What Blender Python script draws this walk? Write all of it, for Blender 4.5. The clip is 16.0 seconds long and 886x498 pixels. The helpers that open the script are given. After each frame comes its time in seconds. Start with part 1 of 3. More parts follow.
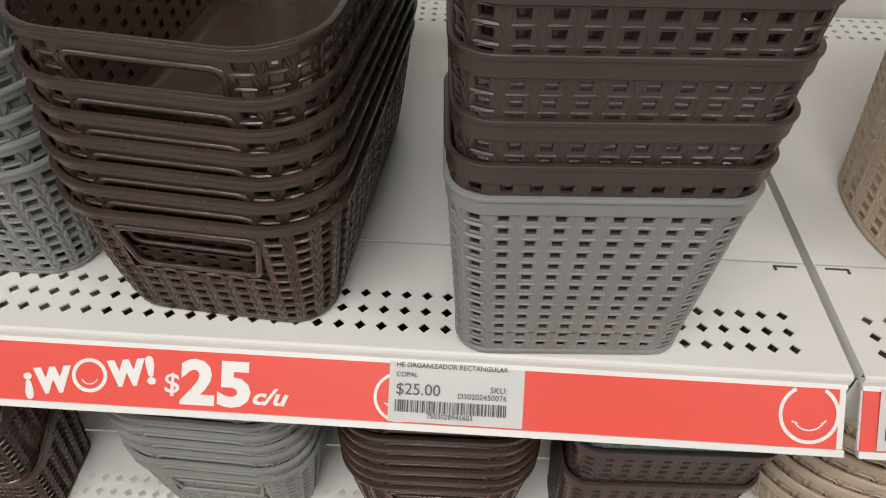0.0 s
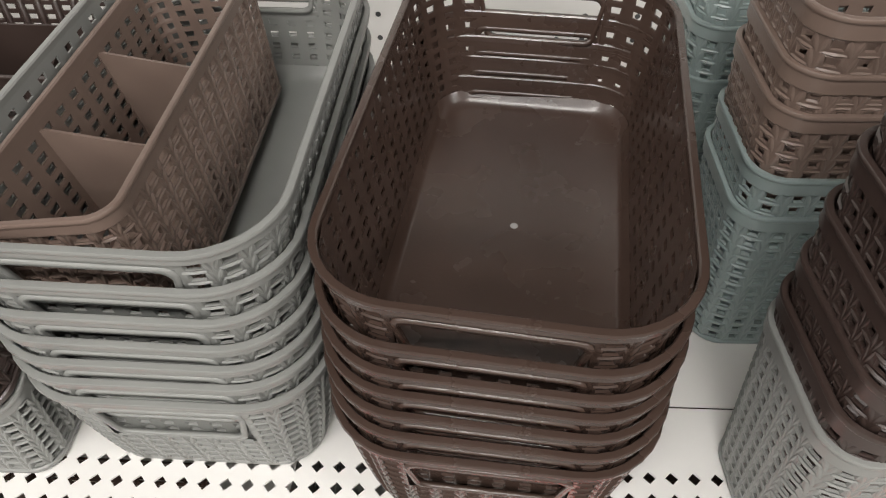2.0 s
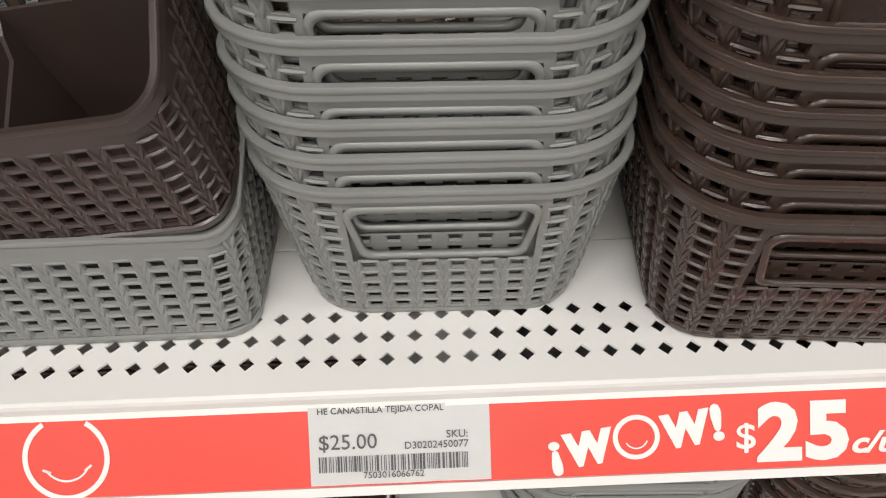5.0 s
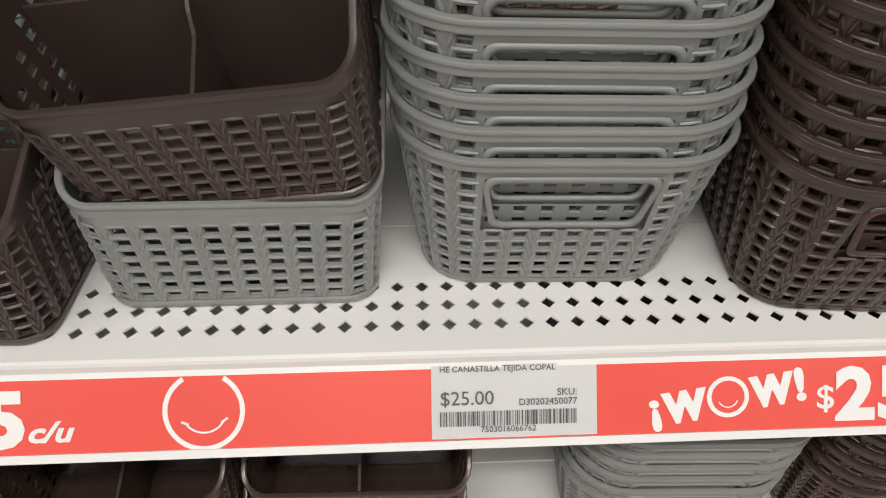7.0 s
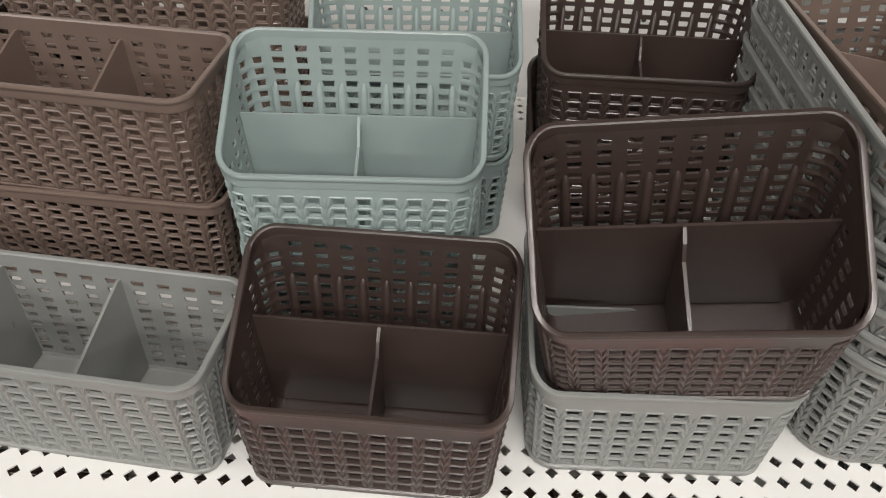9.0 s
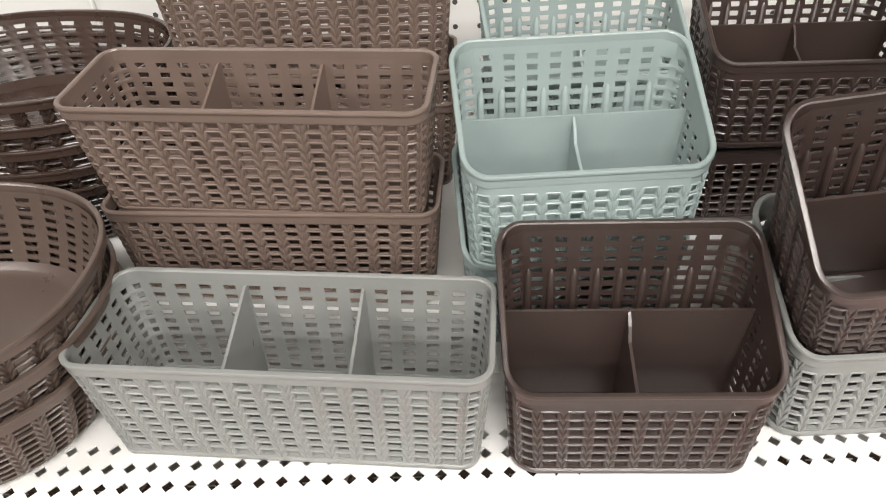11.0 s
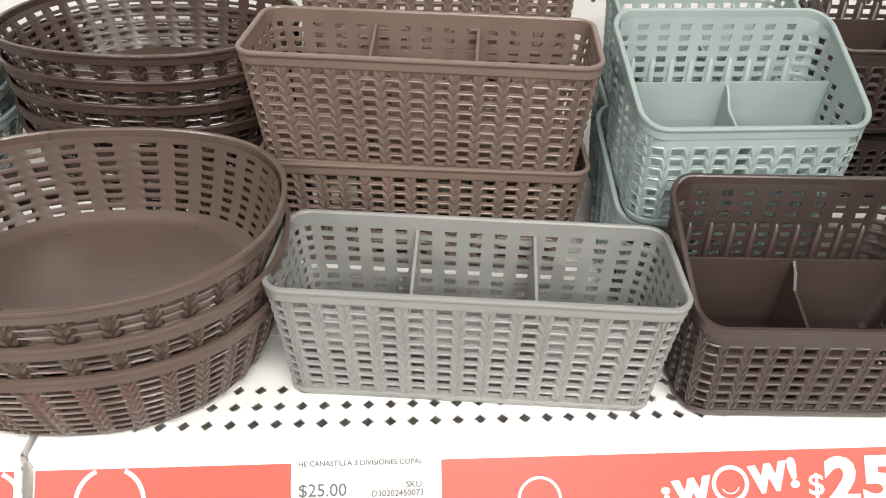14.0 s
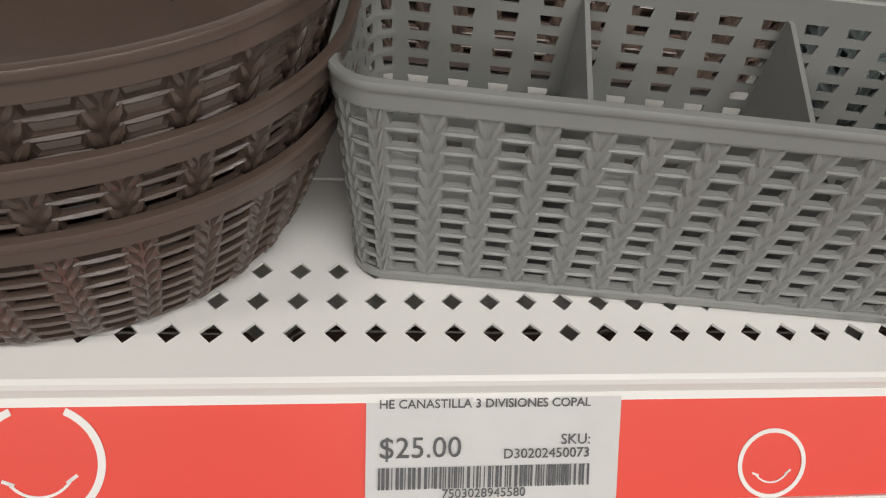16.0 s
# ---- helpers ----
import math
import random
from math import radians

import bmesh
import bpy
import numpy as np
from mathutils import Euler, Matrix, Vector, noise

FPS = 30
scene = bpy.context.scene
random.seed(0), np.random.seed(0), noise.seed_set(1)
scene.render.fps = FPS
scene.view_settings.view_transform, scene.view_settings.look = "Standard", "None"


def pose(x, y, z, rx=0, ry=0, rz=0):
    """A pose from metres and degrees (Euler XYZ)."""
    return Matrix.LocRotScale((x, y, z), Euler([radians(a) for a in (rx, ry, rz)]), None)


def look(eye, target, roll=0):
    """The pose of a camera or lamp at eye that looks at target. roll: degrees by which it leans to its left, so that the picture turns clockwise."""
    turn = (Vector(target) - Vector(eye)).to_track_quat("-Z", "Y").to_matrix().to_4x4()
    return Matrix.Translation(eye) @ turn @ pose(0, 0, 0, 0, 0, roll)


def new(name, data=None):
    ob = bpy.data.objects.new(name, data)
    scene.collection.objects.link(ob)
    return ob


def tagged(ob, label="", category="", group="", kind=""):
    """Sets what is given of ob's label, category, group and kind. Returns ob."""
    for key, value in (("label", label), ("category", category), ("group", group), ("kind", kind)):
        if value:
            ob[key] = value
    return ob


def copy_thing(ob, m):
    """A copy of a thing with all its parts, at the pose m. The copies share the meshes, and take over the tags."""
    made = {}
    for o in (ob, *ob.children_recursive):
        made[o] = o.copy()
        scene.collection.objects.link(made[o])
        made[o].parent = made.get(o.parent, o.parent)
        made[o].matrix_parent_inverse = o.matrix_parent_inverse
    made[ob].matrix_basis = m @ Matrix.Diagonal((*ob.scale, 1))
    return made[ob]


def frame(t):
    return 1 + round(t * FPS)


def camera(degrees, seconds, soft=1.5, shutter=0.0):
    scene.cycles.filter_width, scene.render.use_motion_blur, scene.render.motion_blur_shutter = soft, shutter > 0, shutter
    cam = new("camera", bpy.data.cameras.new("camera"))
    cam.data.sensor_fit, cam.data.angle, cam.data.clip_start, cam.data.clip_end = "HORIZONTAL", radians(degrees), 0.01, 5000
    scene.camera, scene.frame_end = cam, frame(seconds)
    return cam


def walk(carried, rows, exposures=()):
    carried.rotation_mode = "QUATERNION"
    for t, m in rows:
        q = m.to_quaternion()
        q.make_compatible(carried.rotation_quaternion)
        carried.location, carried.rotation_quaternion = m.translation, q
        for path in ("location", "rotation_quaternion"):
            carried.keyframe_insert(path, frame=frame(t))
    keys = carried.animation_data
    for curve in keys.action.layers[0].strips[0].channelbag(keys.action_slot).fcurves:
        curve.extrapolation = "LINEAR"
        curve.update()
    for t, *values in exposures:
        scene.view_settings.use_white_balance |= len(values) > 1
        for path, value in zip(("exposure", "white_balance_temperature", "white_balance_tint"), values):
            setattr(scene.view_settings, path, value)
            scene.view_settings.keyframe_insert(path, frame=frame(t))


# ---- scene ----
cam = camera(66.1, 16.0, soft=1.15)
PATH = [
    (0, (1.05, -0.25, 1.324), (0.99, 1.179, -0.073), 1.4),
    (0.5, (1.005, -0.264, 1.331), (0.932, 1.189, -0.042), 1.2),
    (1, (0.958, -0.231, 1.334), (0.85, 1.211, -0.048), 0.1),
    (1.5, (0.932, -0.184, 1.347), (0.838, 1.231, -0.064), -0.1),
    (2, (0.894, -0.143, 1.385), (0.816, 1.226, -0.071), -1.1),
    (2.5, (0.864, -0.139, 1.408), (0.792, 1.215, -0.062), -1.9),
    (3, (0.847, -0.154, 1.409), (0.837, 1.223, -0.042), -1.6),
    (3.5, (0.817, -0.171, 1.372), (0.841, 1.235, -0.05), -0.9),
    (4, (0.787, -0.18, 1.329), (0.807, 1.224, -0.095), -1.4),
    (4.5, (0.752, -0.179, 1.288), (0.794, 1.222, -0.139), -1.2),
    (4.7, (0.744, -0.176, 1.272), (0.774, 1.227, -0.153), -1.3),
    (6.8, (0.682, -0.194, 1.244), (0.824, 1.222, -0.161), 3.0),
    (7, (0.666, -0.207, 1.266), (0.78, 1.224, -0.127), 2.1),
    (7.5, (0.634, -0.23, 1.311), (0.654, 1.193, -0.094), 0.0),
    (8, (0.585, -0.234, 1.317), (0.578, 1.258, -0.015), 0.7),
    (8.5, (0.536, -0.201, 1.335), (0.445, 1.267, -0.02), 0.3),
    (9, (0.468, -0.187, 1.347), (0.448, 1.327, 0.041), 1.8),
    (9.5, (0.414, -0.182, 1.358), (0.441, 1.357, 0.082), 0.9),
    (10, (0.382, -0.192, 1.359), (0.355, 1.343, 0.076), -2.1),
    (10.2, (0.366, -0.197, 1.366), (0.346, 1.33, 0.075), -2.5),
    (12.3, (0.299, -0.223, 1.303), (0.394, 1.4, 0.138), 0.2),
    (12.5, (0.293, -0.224, 1.303), (0.409, 1.399, 0.14), 0.6),
    (13, (0.297, -0.224, 1.309), (0.41, 1.404, 0.153), 0.4),
    (13.5, (0.274, -0.236, 1.323), (0.398, 1.395, 0.172), 0.6),
    (14, (0.201, -0.251, 1.312), (0.307, 1.369, 0.144), 1.5),
    (14.5, (0.148, -0.215, 1.272), (0.289, 1.311, -0.014), 3.7),
    (15, (0.142, -0.15, 1.211), (0.328, 1.279, -0.176), 5.7),
    (15.5, (0.135, -0.118, 1.178), (0.357, 1.232, -0.28), 7.5),
    (16, (0.133, -0.118, 1.185), (0.369, 1.214, -0.288), 8.2),
]
EXPOSURES = [(0, -0.52), (0.5, -0.48), (1, -0.36), (1.5, -0.2), (2, 0.06), (2.5, 0.45), (3, 0.66), (3.5, 0.64), (4, 0.48), (4.5, -0.22), (5.5, -0.34), (6.8, -0.44), (7.5, -0.46),
             (8, -0.40), (8.5, -0.32), (9, -0.14), (9.5, 0.24), (10, 0.44), (12.5, 0.48), (13, 0.46), (13.5, 0.36), (14, 0.56), (14.5, 0.0), (15, -0.56), (15.5, -0.60), (16, -0.56)]
walk(cam, [(t, look(e, a, r)) for t, e, a, r in PATH], EXPOSURES)

# ---- light: the shop's ceiling tubes ----
world = bpy.data.worlds.new("world")
scene.world = world
world.use_nodes = True
world.node_tree.nodes["Background"].inputs[0].default_value = (1.0, 0.97, 0.93, 1)
world.node_tree.nodes["Background"].inputs[1].default_value = 0.004


def tube_light(name, x, y, z, lx, ly, watts):
    d = bpy.data.lights.new(name, "AREA")
    d.shape, d.size, d.size_y, d.energy, d.color = "RECTANGLE", lx, ly, watts, (1.0, 0.965, 0.925)
    o = new(name, d)
    o.matrix_basis = pose(x, y, z)
    return o


for lx in (-1.9, 0.6, 3.1):
    for ly, w in ((-1.0, 36), (-2.6, 38), (-4.6, 40)):
        tube_light("tube_lamp", lx, ly, 2.93, 1.25, 0.16, w)


# ---- materials ----
def mat(name, base, rough=0.5, var=0.12, scale=40.0, bump=0.1, bscale=300.0, metal=0.0, spec=0.5, per_object=0.0):
    m = bpy.data.materials.new(name)
    m.use_nodes = True
    nt = m.node_tree
    b = nt.nodes["Principled BSDF"]
    b.inputs["Metallic"].default_value = metal
    b.inputs["Specular IOR Level"].default_value = spec
    tc = nt.nodes.new("ShaderNodeTexCoord")
    n1 = nt.nodes.new("ShaderNodeTexNoise")
    n1.inputs["Scale"].default_value, n1.inputs["Detail"].default_value = scale, 5
    nt.links.new(tc.outputs["Object"], n1.inputs["Vector"])
    ramp = nt.nodes.new("ShaderNodeValToRGB")
    e = ramp.color_ramp.elements
    e[0].position, e[1].position = 0.3, 0.72
    e[0].color = (*[c * (1 - var) for c in base], 1)
    e[1].color = (*[min(1, c * (1 + var)) for c in base], 1)
    nt.links.new(n1.outputs["Fac"], ramp.inputs["Fac"])
    col = ramp.outputs["Color"]
    if per_object:
        oi = nt.nodes.new("ShaderNodeObjectInfo")
        hs = nt.nodes.new("ShaderNodeHueSaturation")
        mr = nt.nodes.new("ShaderNodeMapRange")
        mr.inputs["To Min"].default_value, mr.inputs["To Max"].default_value = 1 - per_object, 1 + per_object
        nt.links.new(oi.outputs["Random"], mr.inputs["Value"])
        nt.links.new(mr.outputs["Result"], hs.inputs["Value"])
        nt.links.new(col, hs.inputs["Color"])
        col = hs.outputs["Color"]
    nt.links.new(col, b.inputs["Base Color"])
    n2 = nt.nodes.new("ShaderNodeTexNoise")
    n2.inputs["Scale"].default_value, n2.inputs["Detail"].default_value = bscale, 3
    nt.links.new(tc.outputs["Object"], n2.inputs["Vector"])
    mr2 = nt.nodes.new("ShaderNodeMapRange")
    mr2.inputs["To Min"].default_value, mr2.inputs["To Max"].default_value = max(0.03, rough - 0.06), min(1, rough + 0.06)
    nt.links.new(n1.outputs["Fac"], mr2.inputs["Value"])
    nt.links.new(mr2.outputs["Result"], b.inputs["Roughness"])
    bp = nt.nodes.new("ShaderNodeBump")
    bp.inputs["Strength"].default_value, bp.inputs["Distance"].default_value = bump, 0.0006
    nt.links.new(n2.outputs["Fac"], bp.inputs["Height"])
    nt.links.new(bp.outputs["Normal"], b.inputs["Normal"])
    return m


BROWN = mat("brown_plastic", (0.046, 0.030, 0.0255), 0.33, 0.08, 25, 0.12, 500, spec=0.85, per_object=0.05)
MID = mat("mid_brown_plastic", (0.096, 0.068, 0.055), 0.29, 0.08, 25, 0.12, 500, spec=0.6, per_object=0.05)
DARK = mat("dark_brown_plastic", (0.055, 0.0345, 0.027), 0.27, 0.08, 25, 0.12, 500, spec=0.7, per_object=0.05)
TAUPE = mat("taupe_plastic", (0.170, 0.122, 0.100), 0.32, 0.07, 25, 0.12, 500, per_object=0.04)
GREY = mat("grey_plastic", (0.244, 0.248, 0.236), 0.30, 0.06, 25, 0.12, 500, per_object=0.03)
SAGE = mat("sage_plastic", (0.268, 0.325, 0.316), 0.32, 0.06, 25, 0.12, 500, per_object=0.04)
BEIGE = mat("beige_plastic", (0.52, 0.42, 0.32), 0.5, 0.06, 25, 0.12, 500)
WHITE = mat("white_enamelled_steel", (0.80, 0.785, 0.76), 0.34, 0.025, 9, 0.10, 220)
PANEL = mat("back_panel_white", (0.74, 0.725, 0.70), 0.4, 0.03, 7, 0.1, 220)
RED = mat("red_printed_card", (0.80, 0.075, 0.052), 0.38, 0.03, 14, 0.10, 90)
PRINT = mat("white_print", (0.84, 0.82, 0.80), 0.45, 0.02, 40, 0.05, 300)
PAPER = mat("label_paper", (0.62, 0.61, 0.60), 0.6, 0.03, 60, 0.1, 400)
INK = mat("grey_ink", (0.10, 0.10, 0.105), 0.6, 0.2, 500, 0.05, 300)
# near-black colour standing in for the shade inside holes and slots
HOLE_SHADE = mat("hole_shade", (0.06, 0.06, 0.06), 0.6, 0.1, 30, 0.1, 200)
# unseen floor, ceiling and walls: colours kept grey to cut bounced fill light
FLOOR = mat("shop_floor_tile", (0.34, 0.33, 0.315), 0.25, 0.08, 3, 0.05, 60)
CEIL = mat("ceiling_low_bounce", (0.30, 0.295, 0.29), 0.9, 0.04, 30, 0.3, 150)
WALLS = mat("wall_low_bounce", (0.25, 0.245, 0.235), 0.8, 0.05, 4, 0.2, 120)
NYLON = mat("clear_nylon", (0.42, 0.41, 0.40), 0.25, 0.05, 50, 0.05, 300)


# ---- mesh helpers ----
class Soup:
    def __init__(self):
        self.v, self.f, self.s = [], [], []

    def add(self, pts, faces, smooth=False):
        o = len(self.v)
        self.v.extend(pts)
        for q in faces:
            self.f.append([o + i for i in q])
            self.s.append(smooth)

    def box(self, a, b, m=None):
        p = [Vector((x, y, z)) for z in (a[2], b[2]) for y in (a[1], b[1]) for x in (a[0], b[0])]
        if m is not None:
            p = [m @ q for q in p]
        self.add(p, [(0, 2, 3, 1), (4, 5, 7, 6), (0, 1, 5, 4), (2, 6, 7, 3), (0, 4, 6, 2), (1, 3, 7, 5)])

    def mesh(self, name, material, sharp=None):
        seen, ids, vs = {}, [], []
        for p in self.v:
            k = (round(p[0], 6), round(p[1], 6), round(p[2], 6))
            if k not in seen:
                seen[k] = len(vs)
                vs.append(k)
            ids.append(seen[k])
        faces, smooth = [], []
        for q, sm in zip(self.f, self.s):
            w = [ids[i] for i in q]
            w = [a for i, a in enumerate(w) if a != w[i - 1]]
            if len(w) > 2:
                faces.append(w)
                smooth.append(sm)
        me = bpy.data.meshes.new(name)
        me.from_pydata(vs, [], faces)
        me.polygons.foreach_set("use_smooth", smooth)
        if sharp:
            me.set_sharp_from_angle(angle=radians(sharp))
        me.materials.append(material)
        me.update()
        return me


def part(name, soup, material, parent=None, label=""):
    ob = new(name, soup.mesh(name, material) if isinstance(soup, Soup) else soup)
    if parent is not None:
        ob.parent = parent
    if label:
        ob["label"] = label
    return ob


def bevel_box(name, a, b, material, parent=None, r=0.0012, label=""):
    bm = bmesh.new()
    bmesh.ops.create_cube(bm, size=1)
    for v in bm.verts:
        v.co = Vector([(a[i] + b[i]) / 2 + v.co[i] * (b[i] - a[i]) for i in range(3)])
    bmesh.ops.bevel(bm, geom=bm.edges[:], offset=r, segments=2, affect="EDGES", profile=0.5)
    me = bpy.data.meshes.new(name)
    bm.to_mesh(me)
    bm.free()
    me.materials.append(material)
    return part(name, me, material, parent, label)


# ---- woven plastic baskets ----
class Shape:
    """A tapered tub: base and rim size, corner radii, front and back height, and the number of cells along front, corner and side."""

    def __init__(self, w0, d0, w1, d1, r0, r1, hf, hb, n, oval=False, bulge=1.0, shift=0.0):
        self.bulge, self.shift = bulge, shift
        self.a = (w0, d0, w1, d1, r0, r1, hf, hb)
        self.n, self.oval = n, oval
        if oval:
            self.cells = [(i / n[0] * 8, (i + 1) / n[0] * 8) for i in range(n[0])]
        else:
            self.cells = []
            for k in range(8):
                c = n[1] if k % 2 else (n[0] if k % 4 == 0 else n[2])
                self.cells += [(k + i / c, k + (i + 1) / c) for i in range(c)]

    def loop(self, m=6):
        if self.oval:
            return [8 * i / 72 for i in range(72)]
        out = []
        for k in range(8):
            c = m if k % 2 else 4
            out += [k + i / c for i in range(c)]
        return out

    def at(self, s, v, off=0.0, dz=0.0):
        w0, d0, w1, d1, r0, r1, hf, hb = self.a
        g = g0 = max(0.0, v) ** self.bulge
        w, d, r = w0 + (w1 - w0) * g, d0 + (d1 - d0) * g, r0 + (r1 - r0) * g
        s = s % 8
        if self.oval:
            g = s / 8 * 2 * math.pi - math.pi / 2
            ca, sa = math.cos(g), math.sin(g)
            px = w / 2 * math.copysign(abs(ca) ** 0.86, ca)
            py = d / 2 * math.copysign(abs(sa) ** 0.86, sa)
            nv = Vector((ca / w, sa / d, 0)).normalized()
            x, y, nx, ny = px, py, nv.x, nv.y
        else:
            k, f = int(s), s - int(s)
            hx, hy = w / 2 - r, d / 2 - r
            side = k // 2
            if k % 2 == 0:
                x, y, nx, ny = ((-hx + 2 * hx * f, -d / 2, 0, -1), (w / 2, -hy + 2 * hy * f, 1, 0),
                                (hx - 2 * hx * f, d / 2, 0, 1), (-w / 2, hy - 2 * hy * f, -1, 0))[side]
            else:
                g = (-math.pi / 2, 0, math.pi / 2, math.pi)[side] + f * math.pi / 2
                cx, cy = ((hx, -hy), (hx, hy), (-hx, hy), (-hx, -hy))[side]
                nx, ny = math.cos(g), math.sin(g)
                x, y = cx + r * nx, cy + r * ny
        return Vector((x + nx * off, y + ny * off - self.shift * (1 - min(1.0, g0)), v * hb + dz))

    def top(self, s):
        """The rim's level round the tub, as a share of the back's height."""
        hf, hb = self.a[6:8]
        if hf == hb:
            return 1.0
        y = self.at(s, 1.0).y / self.at(4.5, 1.0).y
        return (hf + (hb - hf) * min(1, max(0, y * 0.5 + 0.5))) / hb


def wall_mesh(sh, rows, v0, v1, skip=(), hw=(0.22, 0.26), hv=(0.12, 0.80), iw=(0.26, 0.30), iv=(0.16, 0.75), th=0.0016, band=0.009):
    so = Soup()
    hb = sh.a[7]
    for c, (s0, s1) in enumerate(sh.cells):
        t0, t1 = sh.top(s0) - band / hb * 0.6, sh.top(s1) - band / hb * 0.6
        lim = min(sh.top(s0), sh.top(s1)) - band / hb + 0.012
        done = v0
        for j in range(rows):
            if (c, j) in skip:
                done = v0 + (v1 - v0) * (j + (0.3 if j == rows - 1 else 1)) / rows
                continue
            a, b = v0 + (v1 - v0) * j / rows, v0 + (v1 - v0) * (j + 1) / rows
            if b > lim:
                break
            done = b
            ds = s1 - s0
            P = []
            for off, hw_, hv_ in ((0.0, hw, hv), (-th, iw, iv)):
                ha, hb_ = a + (b - a) * hv_[0], a + (b - a) * hv_[1]
                P += [sh.at(s0, a, off), sh.at(s1, a, off), sh.at(s1, b, off), sh.at(s0, b, off)]
                P += [sh.at(s0 + ds * hw_[1], ha, off), sh.at(s1 - ds * hw_[1], ha, off), sh.at(s1 - ds * hw_[0], hb_, off), sh.at(s0 + ds * hw_[0], hb_, off)]
            F = []
            for i in range(4):
                k = (i + 1) % 4
                F += [(i, k, 4 + k, 4 + i), (8 + k, 8 + i, 12 + i, 12 + k), (4 + i, 4 + k, 12 + k, 12 + i)]
            so.add(P, F)
        if t0 > done or t1 > done:
            e0, e1 = max(done, t0), max(done, t1)
            P = [q for off in (0.0, -th) for q in (sh.at(s0, done, off), sh.at(s1, done, off), sh.at(s1, e1, off), sh.at(s0, e0, off))]
            so.add(P, [(0, 1, 2, 3), (5, 4, 7, 6)])
    return so


def braid_mesh(sh, rows, v0, v1, skip=(), amp=0.0036, relief=0.0009, seg=3, bars=True, band=0.009):
    """Plaited stitches on every post between the openings, leaning outwards in pairs, and a round strand across each opening."""
    so = Soup()
    dv = (v1 - v0) / rows
    count = len(sh.cells)
    for c, (s0, s1) in enumerate(sh.cells):
        span = (sh.at(s1, 0.5) - sh.at(s0, 0.5)).length
        p0, p1 = sh.cells[c - 1]
        near = min(span, (sh.at(p1, 0.5) - sh.at(p0, 0.5)).length)
        half = min(amp, near * 0.27)
        ds = (s1 - s0) / span
        dp = (p1 - p0) / (sh.at(p1, 0.5) - sh.at(p0, 0.5)).length
        lim = sh.top(s0) - band / sh.a[7] + 0.012
        todo = [j for j in range(rows) if (c, j) not in skip and ((c - 1) % count, j) not in skip and v0 + dv * (j + 1) <= lim]
        for sign in (-1, 1):
            for j in todo:
                prev = None
                for q in range(seg + 1):
                    f = q / seg
                    v = v0 + dv * (j - 0.10 + 1.12 * f)
                    fat = 0.25 + 0.75 * math.sin(math.pi * f)
                    lat = sign * half * (0.18 + 0.62 * f)
                    sp = s0 + lat * (ds if sign > 0 else dp)
                    base = sh.at(sp, max(0.0, v), 0.0)
                    nrm = (sh.at(sp, 0.5, 1.0) - sh.at(sp, 0.5)).normalized()
                    side = nrm.cross(Vector((0, 0, 1))) * (half * 0.40 * fat)
                    top = base + nrm * (relief * fat)
                    ring = [base + side, top + side * 0.45, top - side * 0.45, base - side]
                    if prev:
                        so.add(prev + ring, [(0, 1, 5, 4), (1, 2, 6, 5), (2, 3, 7, 6)], True)
                    prev = ring
        if bars:
            for j in range(rows):
                if (c, j) in skip or v0 + dv * (j + 1) > lim:
                    continue
                v = v0 + dv * (j + 0.97)
                h = dv * 0.13
                e0, e1 = s0 + (s1 - s0) * 0.16, s1 - (s1 - s0) * 0.16
                em = (s0 + s1) / 2
                P = []
                for e, o, k in ((e0, 0.0, 0.7), (em, 0.0003, 1.0), (e1, 0.0, 0.7)):
                    P += [sh.at(e, v - h * k, -0.0002), sh.at(e, v, 0.0004 + o), sh.at(e, v + h * k, -0.0002)]
                so.add(P, [(0, 3, 4, 1), (1, 4, 5, 2), (3, 6, 7, 4), (4, 7, 8, 5)], True)
    return so


def loft(sh, prof, closed=True, m=6):
    """prof: (v, offset, dz) round the section."""
    so = Soup()
    L = sh.loop(m)
    n, k = len(L), len(prof)
    P = [sh.at(s, v * (sh.top(s) if v == 1 else 1), o, dz) for s in L for v, o, dz in prof]
    F = []
    for i in range(n):
        i2 = (i + 1) % n
        for j in range(k if closed else k - 1):
            j2 = (j + 1) % k
            F.append((i * k + j, i2 * k + j, i2 * k + j2, i * k + j2))
    so.add(P, F, True)
    return so


def rim_mesh(sh, band, proud=0.0013, th=0.0020):
    b = -band
    return loft(sh, [(1, -th, b), (1, -th, -0.0009), (1, -th + 0.0007, -0.0001), (1, -0.0002, 0.0), (1, proud - 0.0004, -0.0002), (1, proud, -0.0009),
                     (1, proud, -0.0022), (1, proud - 0.0003, -0.0027), (1, proud - 0.0009, -0.0029), (1, proud - 0.0010, b + 0.0006), (1, -0.0002, b)], m=8)


def base_mesh(sh, foot=0.0045):
    return loft(sh, [(0, -0.003, 0.0), (0, 0.0004, 0.0008), (0, 0.0013, 0.0022), (0, 0.0012, foot), (0, 0.0, foot + 0.0006), (0, -0.002, foot)])


